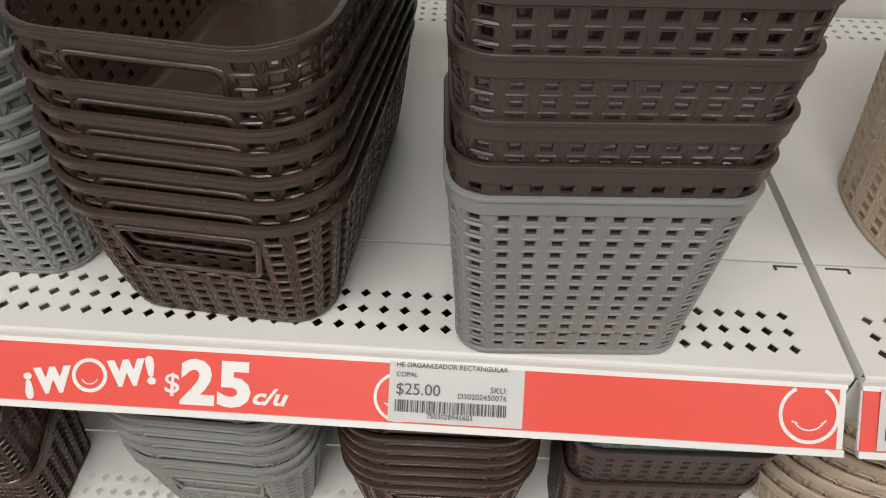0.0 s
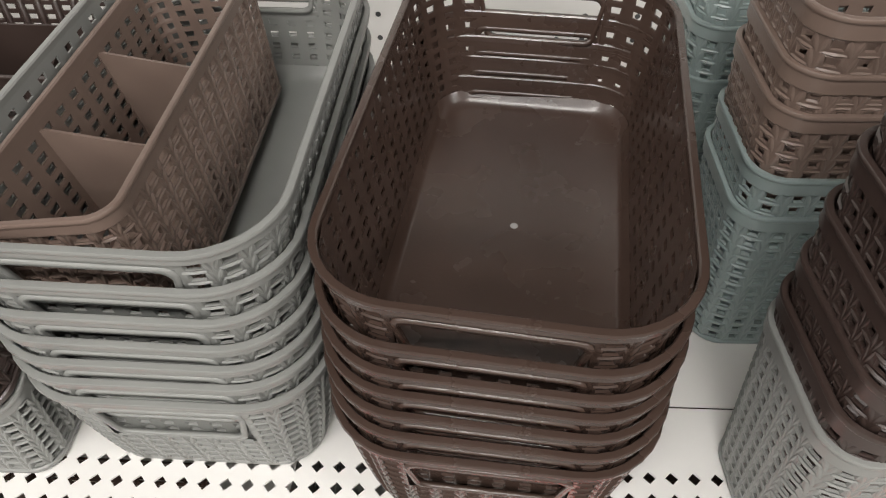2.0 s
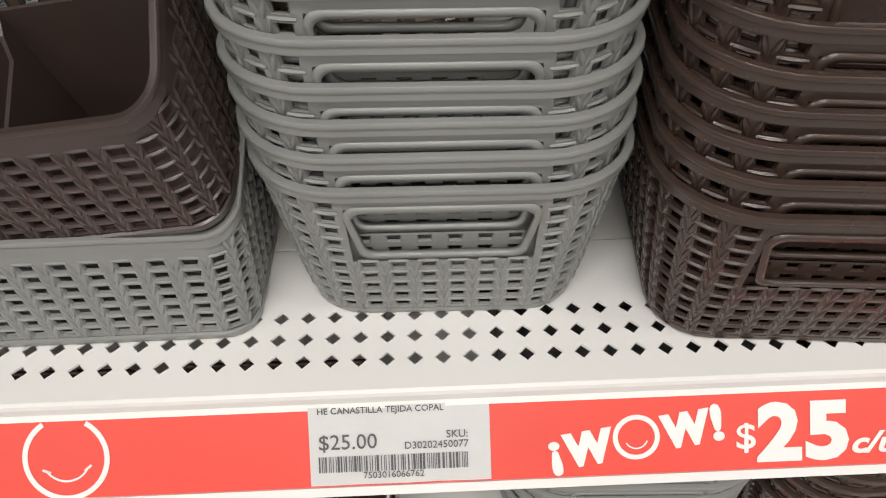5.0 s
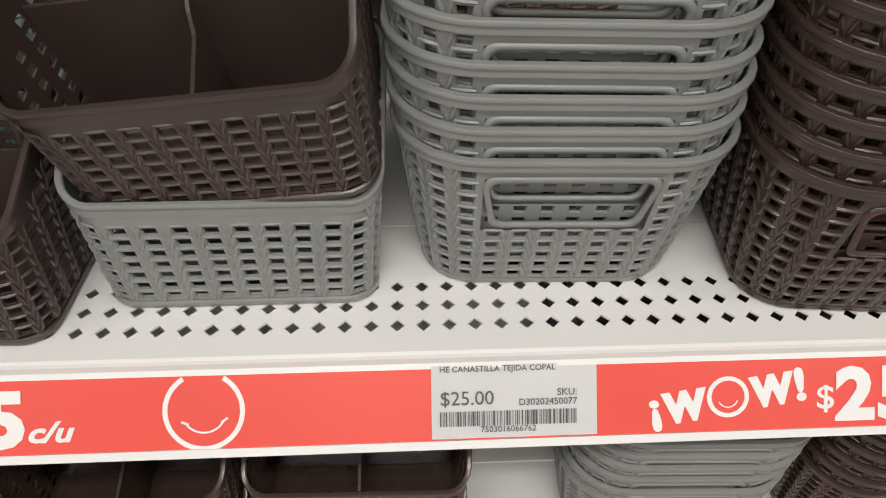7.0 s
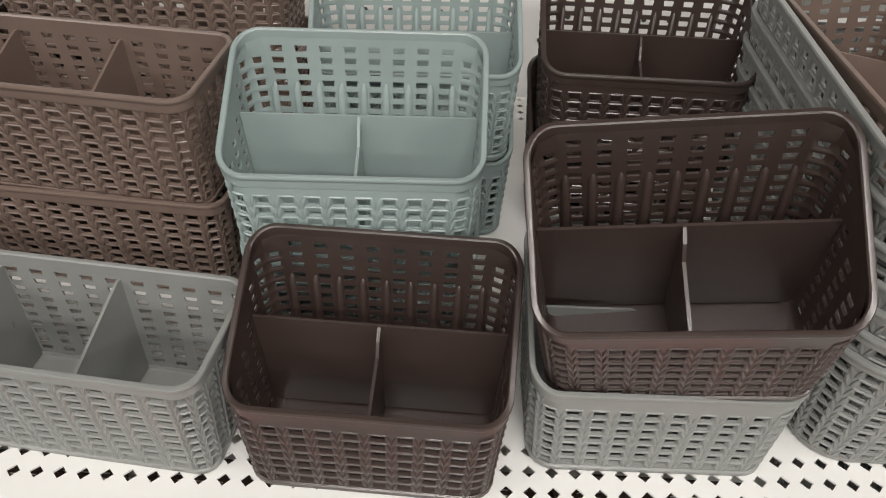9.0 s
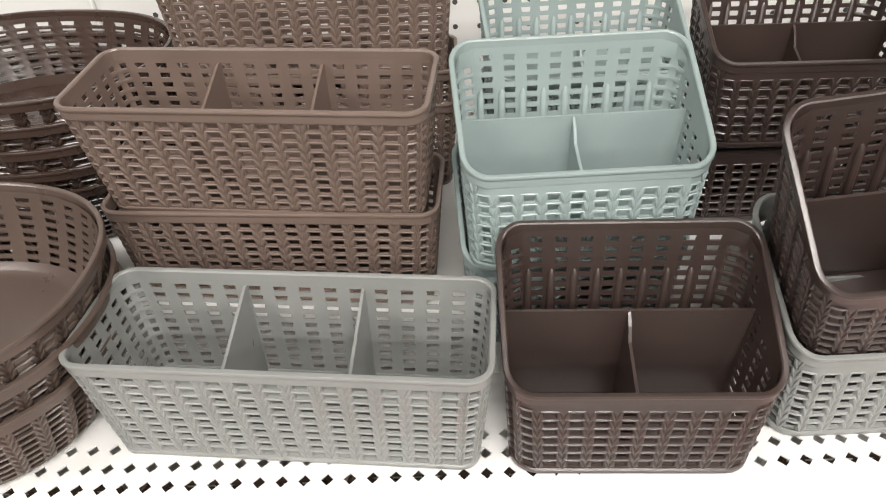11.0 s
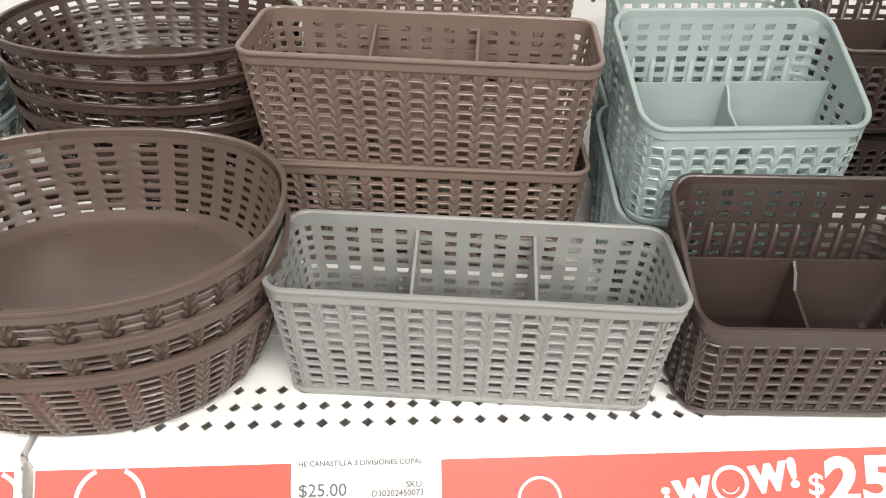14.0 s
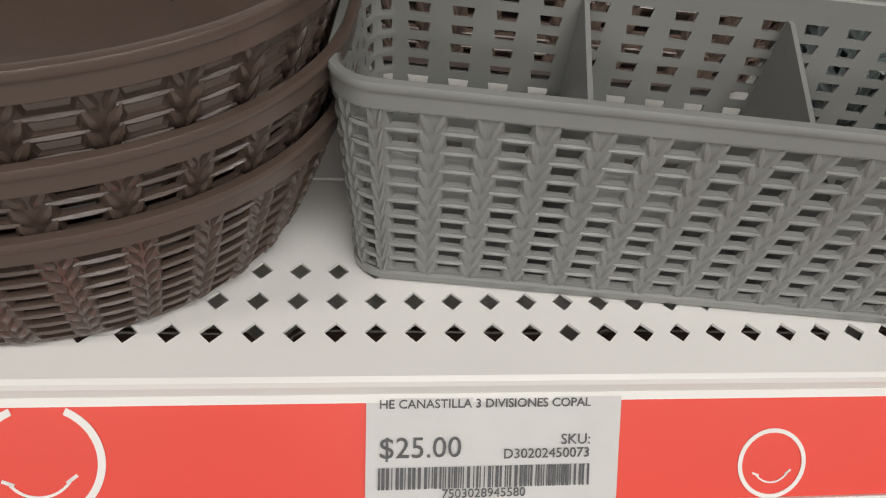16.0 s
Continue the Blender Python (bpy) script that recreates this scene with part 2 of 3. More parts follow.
def bottom_mesh(sh, lift=0.008, rings_at=((0.975, 0.0048), (0.945, 0.0028), (0.90, 0.0020), (0.45, 0.0018))):
    so = Soup()
    L = sh.loop(8)
    n = len(L)
    hb = sh.a[7]
    rings = [[sh.at(s, lift / hb, -0.0017) for s in L]]
    for k, (f, z) in enumerate(rings_at):
        rings.append([Vector((p.x * f, (p.y + sh.shift) * f - sh.shift, z)) for p in [sh.at(s, 0.0, -0.0002) for s in L]])
    P = [p for r in rings for p in r] + [Vector((0, -sh.shift, 0.0018))]
    F = [(a * n + i, a * n + (i + 1) % n, (a + 1) * n + (i + 1) % n, (a + 1) * n + i) for a in range(4) for i in range(n)]
    F += [(4 * n + i, 4 * n + (i + 1) % n, 5 * n) for i in range(n)]
    so.add(P, F, True)
    Q = [sh.at(s, 0.0, -0.0004, 0.0006) for s in L] + [Vector((0, -sh.shift, 0.0006))]
    so.add(Q, [((i + 1) % n, i, n) for i in range(n)], True)
    return so


def plate(so, pts, th):
    """A thin plate with its outline in the y-z plane (x = 0) or any plane given by pts, thickened along its normal."""
    n = (pts[1] - pts[0]).cross(pts[2] - pts[0]).normalized() * th / 2
    k = len(pts)
    so.add([p + n for p in pts] + [p - n for p in pts],
           [tuple(range(k)), tuple(range(2 * k - 1, k - 1, -1))] + [((i + 1) % k, i, k + i, k + (i + 1) % k) for i in range(k)])


def handle_mesh(sh, sgn, hw, z0, z1):
    """A raised frame round the grip hole in an end wall."""
    H = sh.a[6]
    so = Soup()
    pts = []
    r = 0.006
    for cx, cz, g0 in ((hw - r, z1 - r, 0), (-hw + r, z1 - r, 90), (-hw + r + 0.004, z0 + r, 180), (hw - r - 0.004, z0 + r, 270)):
        for q in range(5):
            g = radians(g0 + q * 22.5)
            pts.append((cx + r * math.cos(g), cz + r * math.sin(g)))
    P, F = [], []
    k = len(pts)
    mz = (z0 + z1) / 2
    for (px, pz) in pts:
        y = abs(sh.at(0.5, pz / H).y)
        ix, iz = px * (1 - 0.0030 / hw), mz + (pz - mz) * (1 - 0.0030 / ((z1 - z0) / 2))
        yi = abs(sh.at(0.5, iz / H).y)
        P += [Vector((px, sgn * (y - 0.0018), pz)), Vector((px, sgn * (y + 0.0008), pz)), Vector((ix, sgn * (yi + 0.0012), iz)), Vector((ix, sgn * (yi - 0.0018), iz))]
    for i in range(k):
        i2 = (i + 1) % k
        for j in range(4):
            j2 = (j + 1) % 4
            F.append((i * 4 + j, i2 * 4 + j, i2 * 4 + j2, i * 4 + j2))
    so.add(P, F, True)
    return so


MESH = {}


def cached(key, make, material):
    k = (key, material.name)
    if k not in MESH:
        MESH[k] = make().mesh(key.split("/")[1], material, 38)
    return MESH[k]


RECT = Shape(0.130, 0.238, 0.160, 0.267, 0.026, 0.040, 0.092, 0.092, (6, 4, 12), bulge=0.8)
SQUARE = Shape(0.131, 0.074, 0.1490, 0.089, 0.0178, 0.019, 0.1260, 0.1260, (8, 2, 5))
THREE = Shape(0.2131, 0.0669, 0.2275, 0.0775, 0.010, 0.0125, 0.0846, 0.0846, (13, 2, 4))
TWO = Shape(0.1340, 0.0800, 0.1485, 0.0885, 0.0148, 0.0150, 0.068, 0.112, (8, 2, 4), shift=0.0062)
OVAL = Shape(0.185, 0.1516, 0.2355, 0.187, 0, 0, 0.063, 0.063, (34,), oval=True, bulge=0.72)
TALL = Shape(0.21, 0.19, 0.26, 0.23, 0, 0, 0.23, 0.23, (40,), oval=True)
ROWS = {"rect": 10, "square": 13, "three": 10, "two": 14, "oval": 8, "tall": 26}
SHAPES = {"rect": RECT, "square": SQUARE, "three": THREE, "two": TWO, "oval": OVAL, "tall": TALL}
BAND = {"rect": 0.0068, "square": 0.011, "three": 0.0090, "two": 0.0085, "oval": 0.0085, "tall": 0.012}
WORDS = {"rect": "woven-look plastic basket with end handles", "square": "deep woven-look plastic basket",
         "three": "woven-look plastic basket with three compartments", "two": "woven-look plastic organiser with dividers",
         "oval": "oval woven-look plastic basket", "tall": "tall round woven-look plastic basket"}
COLOURS = {"brown_plastic": "brown", "dark_brown_plastic": "dark brown", "mid_brown_plastic": "brown", "taupe_plastic": "taupe brown", "grey_plastic": "grey", "sage_plastic": "sage green", "beige_plastic": "beige"}
FIRST = {}
AMP = {"rect": 0.0040, "square": 0.0044, "three": 0.0046, "two": 0.0046, "oval": 0.0050, "tall": 0.0036}
RELIEF = {"rect": 0.0009, "square": 0.0004, "three": 0.0010, "two": 0.0010, "oval": 0.0013, "tall": 0.0008}
HOLES = {"square": ((0.27, 0.30), (0.26, 0.80), (0.31, 0.34), (0.30, 0.75)), "rect": ((0.24, 0.27), (0.20, 0.80), (0.28, 0.31), (0.24, 0.75))}
PLAIN = ((0.20, 0.25), (0.16, 0.80), (0.24, 0.29), (0.20, 0.75))


def basket(kind, material, m, state="", group="", inner=False):
    key = (kind, material.name, inner)
    label = f"{COLOURS[material.name]} {WORDS[kind]}"
    label = (label + " " + state).strip()
    if key in FIRST:
        ob = copy_thing(FIRST[key], m)
        return tagged(ob, label, "basket", group or "baskets on the shelf")
    sh, rows, band = SHAPES[kind], ROWS[kind], BAND[kind]
    hb = max(sh.a[6], sh.a[7])
    v0, v1 = 0.0055 / hb, 1 - (band - 0.0006) / hb
    skip = set()
    if kind == "rect":
        front = [c for c, (s0, s1) in enumerate(sh.cells) if s0 < 0.99]
        back = [c for c, (s0, s1) in enumerate(sh.cells) if 4 <= s0 < 4.99]
        for cs in (front, back):
            skip |= {(c, j) for c in cs for j in (5, 6, 7, 8, 9)}
    hidden = {(c, j) for c in range(len(sh.cells)) for j in range(rows // 2)} if inner else set()
    ob = new({"two": "divided_organiser", "rect": "handled_basket", "square": "deep_basket", "three": "divided_basket", "oval": "oval_basket", "tall": "round_basket"}[kind])
    ob.empty_display_size = 0.03
    part("side_wall", cached(kind + "/side_wall", lambda: wall_mesh(sh, rows, v0, v1, skip, *HOLES.get(kind, PLAIN), band=band), material), material, ob)
    tagged(part("braid", cached(kind + ("in" if inner else "") + "/braid", lambda: braid_mesh(sh, rows, v0, v1, skip | hidden, AMP[kind], RELIEF[kind], seg=2 if kind == "tall" else 3, band=band), material), material, ob), kind="stuff")
    part("rim", cached(kind + "/rim", lambda: rim_mesh(sh, band, 0.0021 if kind == "rect" else 0.0015), material), material, ob)
    part("foot_ring", cached(kind + "/foot_ring", lambda: base_mesh(sh), material), material, ob)
    part("bottom", cached(kind + "/bottom", lambda: bottom_mesh(sh, 0.0110, ((0.978, 0.0062), (0.955, 0.0036), (0.92, 0.0021), (0.45, 0.0018))) if kind == "rect" else bottom_mesh(sh), material), material, ob)
    if kind == "rect":
        for sgn in (-1, 1):
            part("handle", handle_mesh(sh, sgn, 0.0405, 0.0480, 0.0815), material, ob)
        so = Soup()
        so.add([Vector((0.0024 * math.cos(g), 0.0024 * math.sin(g), 0.0022)) for g in [i * math.pi / 6 for i in range(12)]] + [Vector((0, 0, 0.0028))],
               [(i, (i + 1) % 12, 12) for i in range(12)], True)
        part("moulding_mark", so, NYLON, ob)
    if kind == "three":
        for x in (-0.036, 0.036):
            so = Soup()
            H = 0.075
            v = H / 0.0846
            yt, yb = sh.at(0.5, v).y + 0.0016, sh.at(0.5, 0.03).y + 0.0016
            plate(so, [Vector((x, yb, 0.003)), Vector((x, -yb, 0.003)), Vector((x, -yt, H)), Vector((x, -yt - 0.003, H + 0.0004)), Vector((x, sh.at(0.5, 0.64).y + 0.0016, 0.054))], 0.0018)
            part("divider", so, material, ob)
    if kind == "two":
        so = Soup()
        H = 0.074
        x0, x1 = sh.at(2.5, 0.04).x - 0.0016, sh.at(2.5, 0.62).x - 0.0016
        y = 0.0105
        plate(so, [Vector((-x0, y, 0.003)), Vector((x0, y, 0.003)), Vector((x1, y, H)), Vector((-x1, y, H))], 0.0018)
        part("partition", so, material, ob)
        so = Soup()
        yf0, yf1 = sh.at(0.5, 0.04).y + 0.0016, sh.at(0.5, 0.42).y + 0.0016
        plate(so, [Vector((0, yf0, 0.003)), Vector((0, y, 0.003)), Vector((0, y, H)), Vector((0, y - 0.007, H - 0.006)), Vector((0, y - 0.012, H - 0.014)), Vector((0, yf1, 0.046))], 0.0018)
        part("divider", so, material, ob)
        so = Soup()
        yb0, yb1 = sh.at(4.5, 0.07).y - 0.0020, sh.at(4.5, 0.70).y - 0.0020
        n = 6
        P = []
        for (yy, z, rr) in ((yb0, 0.008, 0.0021), (yb1, 0.077, 0.0021), (yb1 + 0.001, 0.080, 0.0006)):
            P += [Vector((rr * math.cos(math.pi * i / n), yy - rr * 0.9 * math.sin(math.pi * i / n), z)) for i in range(n + 1)]
        so.add(P, [(a * (n + 1) + i, a * (n + 1) + i + 1, (a + 1) * (n + 1) + i + 1, (a + 1) * (n + 1) + i) for a in range(2) for i in range(n)], True)
        me = so.mesh("rib", material)
        hx = sh.a[0] / 2 - sh.a[4]
        for i in range(9):
            part("rib", me, material, ob).matrix_basis = pose(-hx * 1.05 + i * hx * 2.1 / 8, 0, 0)
    ob.matrix_basis = m
    FIRST[key] = ob
    return tagged(ob, label, "basket", group or "baskets on the shelf")


# ---- the gondola ----
X0, X1, ZS, YB = -0.006, 1.280, 1.0, 0.475
PITCH = 0.0131


def perforated(so, x0, y0, cols, rows, px, py, hx, hy, z, th=0.0012):
    """A sheet of cells, each with a diamond hole punched through it."""
    for i in range(cols):
        for j in range(rows):
            cx, cy = x0 + (i + 0.5) * px, y0 + (j + 0.5) * py
            P = []
            for zz in (z, z - th):
                P += [Vector((cx + a * px / 2, cy + b * py / 2, zz)) for a, b in ((-1, -1), (1, -1), (1, 1), (-1, 1))]
                P += [Vector((cx + a * hx, cy + b * hy, zz)) for a, b in ((0, -1), (1, 0), (0, 1), (-1, 0))]
            F = [(0, 1, 5, 4), (1, 2, 6, 5), (2, 3, 7, 6), (3, 0, 4, 7)]
            F = F + [tuple(8 + q for q in f[::-1]) for f in F]
            F += [(4 + k, 4 + (k + 1) % 4, 12 + (k + 1) % 4, 12 + k) for k in range(4)]
            so.add(P, F)


def shelf(x0, x1, z, name):
    """One bay's shelf: folded front lip, punched band, groove, deck and punched back band."""
    ob = new(name)
    xs = 0.0855 + PITCH * 0.5 - PITCH * math.floor((0.0855 - x0) / PITCH)
    pad0 = xs - PITCH
    while pad0 > x0 + 0.020:
        pad0 -= PITCH
    while pad0 < x0 + 0.008:
        pad0 += PITCH
    cols = int((x1 - 0.016 - pad0) / PITCH)
    pad1 = pad0 + cols * PITCH
    so = Soup()
    ya, yb = 0.012 - PITCH / 2, 0.012 + 2.5 * PITCH
    perforated(so, pad0, ya, cols, 3, PITCH, PITCH, 0.0039, 0.0039, z)
    part("punched_band", so, WHITE, ob)
    so = Soup()
    th = 0.0012
    so.box((x0, -0.0045, z - th), (x1, ya, z))
    so.box((x0, ya, z - th), (pad0, yb, z))
    so.box((pad1, ya, z - th), (x1, yb, z))
    so.box((x0, yb, z - th), (x1, 0.0850, z))
    so.box((x0, 0.0868, z - th - 0.0003), (x1, 0.415, z - 0.0003))
    part("deck", so, WHITE, ob)
    so = Soup()
    perforated(so, x0 + 0.01, 0.415, int((x1 - x0 - 0.02) / 0.0131), 4, 0.0131, 0.0131, 0.0035, 0.0035, z - 0.0003)
    part("rear_punched_band", so, WHITE, ob)
    # folded front and sides
    prof = [(-0.0045, z), (-0.0062, z - 0.0008), (-0.0068, z - 0.0028), (-0.0066, z - 0.0075), (-0.0012, z - 0.0085), (-0.0012, z - 0.050), (0.0, z - 0.050), (0.0, z - 0.0090), (-0.0045, z - 0.002)]
    so = Soup()
    k = len(prof)
    so.add([Vector((x, y, zz)) for x in (x0, x1) for y, zz in prof],
           [tuple((i, (i + 1) % k, k + (i + 1) % k, k + i)) for i in range(k)] + [tuple(range(k))[::-1], tuple(range(k, 2 * k))])
    part("front_lip", so, WHITE, ob)
    # slots are dark strips on the deck, shade by colour, nothing cut
    for xa, sg in ((x0 + 0.006, 1), (x1 - 0.006, -1)):
        so = Soup()
        so.box((min(xa, xa + sg * 0.016), 0.0812, z + 0.0001), (max(xa, xa + sg * 0.016), 0.0828, z + 0.0004))
        so.box((min(xa + sg * 0.014, xa + sg * 0.016), 0.0780, z + 0.0001), (max(xa + sg * 0.014, xa + sg * 0.016), 0.0812, z + 0.0004))
        part("slot", so, HOLE_SHADE, ob, "punched slot, its shade laid on as a dark strip")
    for xa in (x0, x1 - 0.0015):
        so = Soup()
        so.box((xa, -0.0018, z - 0.045), (xa + 0.0015, 0.468, z - th))
        part("side_flange", so, WHITE, ob)
    return ob


BAYS = [(-1.30, X0 - 0.0045), (X0, X1), (X1 + 0.0065, 2.56)]
for a, b in BAYS:
    for z in (ZS, 0.720):
        s = shelf(a, b, z, "shelf")
        tagged(s, "white enamelled steel gondola shelf with punched diamond holes", "shelf", "gondola shelves")

so = Soup()
for a, b in BAYS:
    so.box((a, YB, 0.0), (b, YB + 0.02, 1.46))
back = part("wall_back_panel", so, PANEL)
tagged(back, "white steel back panel of the gondola", "panel", kind="structure")
# peg holes: dark discs on the panel give the shade inside them
so = Soup()
for ix in range(-20, 90):
    for iz in range(0, 13):
        x, z = ix * 0.025, 1.035 + iz * 0.025
        so.add([Vector((x + 0.0028 * math.cos(g), YB - 0.0006, z + 0.0028 * math.sin(g))) for g in [i * math.pi / 4 for i in range(8)]], [tuple(range(8))])
pegs = part("peg_hole", so, HOLE_SHADE, back)
tagged(pegs, kind="stuff")
for x in (X0 - 0.00225, X1 + 0.00325, 2.565, -1.305):
    u = bevel_box("upright", (x - 0.0018, 0.470, 0.0), (x + 0.0018, 0.50, 1.46), WHITE)
    tagged(u, "white steel gondola upright post between the bays", "post", "gondola posts")
pl = bevel_box("plinth", (-1.3, -0.02, 0.0), (2.56, 0.47, 0.15), WHITE)
tagged(pl, "white steel plinth at the foot of the gondola", "plinth")

# ---- price strips ----
TOP, BOT = Vector((0, -0.0075, 0.9900)), Vector((0, -0.0325, 0.9625))
VD = (TOP - BOT).normalized()
HT = (TOP - BOT).length
ND = Vector((1, 0, 0)).cross(VD)


def strip_m(x, v, lift=0.0, turn=0.0):
    """A pose on the face of the strip: x along the shelf, v up its slope, lift off it."""
    o = BOT + VD * v + ND * lift
    return Matrix(((1, 0, 0, x), (0, VD.y, ND.y, o.y), (0, VD.z, ND.z, o.z), (0, 0, 0, 1))) @ pose(0, 0, 0, 0, 0, turn)


def slab(name, x0, x1, v0, v1, l0, l1, material, parent=None, label="", dz=0.0):
    so = Soup()
    so.box((x0, v0, l0), (x1, v1, l1), Matrix.Translation((0, 0, dz)) @ strip_m(0, 0))
    return part(name, so, material, parent, label)


def text(name, s, x, v, size, material, parent, align="LEFT", bold=0.0, turn=0.0, lift=0.0012, shear=0.0, squeeze=1.0, th=0.00012):
    c = bpy.data.curves.new(name, "FONT")
    c.body, c.size, c.align_x, c.offset, c.shear, c.extrude, c.resolution_u = s, size, align, bold, shear, th, 3
    tmp = bpy.data.objects.new(name, c)
    scene.collection.objects.link(tmp)
    dg = bpy.context.evaluated_depsgraph_get()
    me = bpy.data.meshes.new_from_object(tmp.evaluated_get(dg))
    bpy.data.objects.remove(tmp)
    me.materials.clear()
    me.materials.append(material)
    ob = new(name, me)
    ob.parent = parent
    ob.matrix_basis = strip_m(x, v, lift, turn) @ Matrix.Diagonal((squeeze, 1, 1, 1))
    if name == "writing":
        tagged(ob, kind="stuff")
    return ob


def ring_soup(r0, r1, g0=0, g1=360, n=40, th=0.0002):
    so = Soup()
    P = []
    for i in range(n + 1):
        g = radians(g0 + (g1 - g0) * i / n)
        P += [Vector((r0 * math.cos(g), r0 * math.sin(g), 0)), Vector((r1 * math.cos(g), r1 * math.sin(g), 0)),
              Vector((r1 * math.cos(g), r1 * math.sin(g), th)), Vector((r0 * math.cos(g), r0 * math.sin(g), th))]
    F = [(i * 4 + j, i * 4 + (j + 1) % 4, (i + 1) * 4 + (j + 1) % 4, (i + 1) * 4 + j) for i in range(n) for j in range(4)]
    so.add(P, F)
    return so


def smile(x, v, r, parent, wide=0.12):
    room = (HT - 0.0006 - v) / r
    cut = math.degrees(math.asin(room)) if room < 1 else 90
    a = part("ring_mark", ring_soup(r * (1 - wide), r, 180 - cut, 360 + cut), PRINT, parent)
    a.matrix_basis = strip_m(x, v, 0.0010)
    b = part("smile_mark", ring_soup(r * 0.52, r * 0.565, 205, 325, 16), PRINT, parent)
    b.matrix_basis = strip_m(x, v, 0.0010, 8)
    for g in (205, 325):
        t = part("smile_tick", ring_soup(0, r * 0.02, 0, 180, 4), PRINT, parent)
        so = Soup()
        so.box((-r * 0.10, -r * 0.028, 0), (r * 0.10, r * 0.028, 0.0002))
        t.data = so.mesh("smile_tick", PRINT)
        gg = radians(g)
        t.matrix_basis = strip_m(x, v, 0.0010, 8) @ pose(r * 0.55 * math.cos(gg), r * 0.55 * math.sin(gg), 0, 0, 0, g - 205 + 150 if g == 205 else 30)


def glyph(ch, x0, x1, v0, v1, parent, bold=0.0, turn=0.0, shear=0.0):
    """A printed character that fills the given patch of the strip."""
    ob = text("letter", ch, 0, 0, 0.03, PRINT, parent, bold=bold, shear=shear)
    ob.data.transform(pose(0, 0, 0, 0, 0, turn))
    xs, ys = [v.co.x for v in ob.data.vertices], [v.co.y for v in ob.data.vertices]
    ax, ay = (x1 - x0) / (max(xs) - min(xs)), (v1 - v0) / (max(ys) - min(ys))
    for v in ob.data.vertices:
        v.co.x, v.co.y = (v.co.x - min(xs)) * ax, (v.co.y - min(ys)) * ay
    ob.matrix_basis = strip_m(x0, v0, 0.0012)
    return ob


def wow(x, parent):
    """The printed price line: slanting letters with a ring for the o, then the price."""
    k = HT / 0.0446
    for ch, x0, x1, v0, v1 in (("¡", 0.0, 0.0068, 0.0022, 0.0215), ("W", 0.0058, 0.0292, 0.0068, 0.0288), ("W", 0.0510, 0.0744, 0.0150, 0.0372), ("!", 0.0748, 0.0818, 0.0182, 0.0391)):
        glyph(ch, x + x0, x + x1, v0 * k, v1 * k, parent, 0.0022 if ch == "W" else 0.0012, 7)
    a = part("ring_mark", ring_soup(0.0086, 0.0109, 0, 360, 32), PRINT, parent)
    a.matrix_basis = strip_m(x + 0.0408, 0.0222 * k, 0.0010) @ Matrix.Diagonal((1, 0.96, 1, 1))
    s = part("smile_mark", ring_soup(0.0050, 0.0056, 205, 335, 12), PRINT, parent)
    s.matrix_basis = strip_m(x + 0.0408, 0.0222 * k, 0.0010, 4)
    glyph("$", x + 0.0872, x + 0.0962, 0.0108 * k, 0.0276 * k, parent, 0.0003)
    glyph("2", x + 0.0967, x + 0.1177, 0.0052 * k, 0.0389 * k, parent, 0.0013)
    glyph("5", x + 0.1194, x + 0.1397, 0.0048 * k, 0.0386 * k, parent, 0.0013)
    glyph("c/u", x + 0.1412, x + 0.1628, 0.0080 * k, 0.0205 * k, parent, 0.0009, 0, 0.30)


def price_label(x, w, line, sku, code, lines2=""):
    ob = new("price_label")
    tagged(ob, "grey-white paper price label with printed barcode", "price label", "price labels")
    v0, v1 = 0.0020, HT + 0.0012
    so = Soup()
    n = 14
    P = []
    for i in range(n + 1):
        xx = x + w * i / n
        for vv, lf in ((v0, 0.0014 + 0.0002 * math.sin(i * 1.1)), (HT * 0.5, 0.0015), (v1, 0.0016 + 0.0004 * math.sin(i * 0.7 + x * 40))):
            q = strip_m(xx, vv, lf).translation
            P.append(q)
    F = [(i * 3 + j, (i + 1) * 3 + j, (i + 1) * 3 + j + 1, i * 3 + j + 1) for i in range(n) for j in range(2)]
    so.add(P + [p - ND * 0.0002 for p in P], F + [tuple(3 * (n + 1) + q for q in f[::-1]) for f in F], True)
    part("paper", so, PAPER, ob)
    lf = 0.0021
    text("writing", line, x + 0.004, 0.0352, 0.0041, INK, ob, lift=lf, bold=0.00003)
    if lines2:
        text("writing", lines2, x + 0.004, 0.0294, 0.0041, INK, ob, lift=lf)
    text("writing", "$25.00", x + 0.004, 0.0188, 0.0098, INK, ob, lift=lf)
    text("writing", "SKU:", x + w - 0.010, 0.0224, 0.0050, INK, ob, "RIGHT", lift=lf)
    text("writing", sku, x + w - 0.010, 0.0179, 0.0047, INK, ob, "RIGHT", lift=lf)
    text("writing", code, x + w * 0.46, 0.0050, 0.0043, INK, ob, "CENTER", lift=lf)
    rng = random.Random(int(sku[-4:]))
    so = Soup()
    xx, end = x + 0.004, x + w - 0.0105
    while xx < end:
        bw = rng.choice((0.00035, 0.00035, 0.0007, 0.00105))
        so.box((xx, 0.0082, lf - 0.0001), (xx + bw, 0.0155, lf), strip_m(0, 0))
        xx += bw + rng.choice((0.0004, 0.0004, 0.0007, 0.001))
    tagged(part("barcode", so, INK, ob), kind="stuff")
    return ob


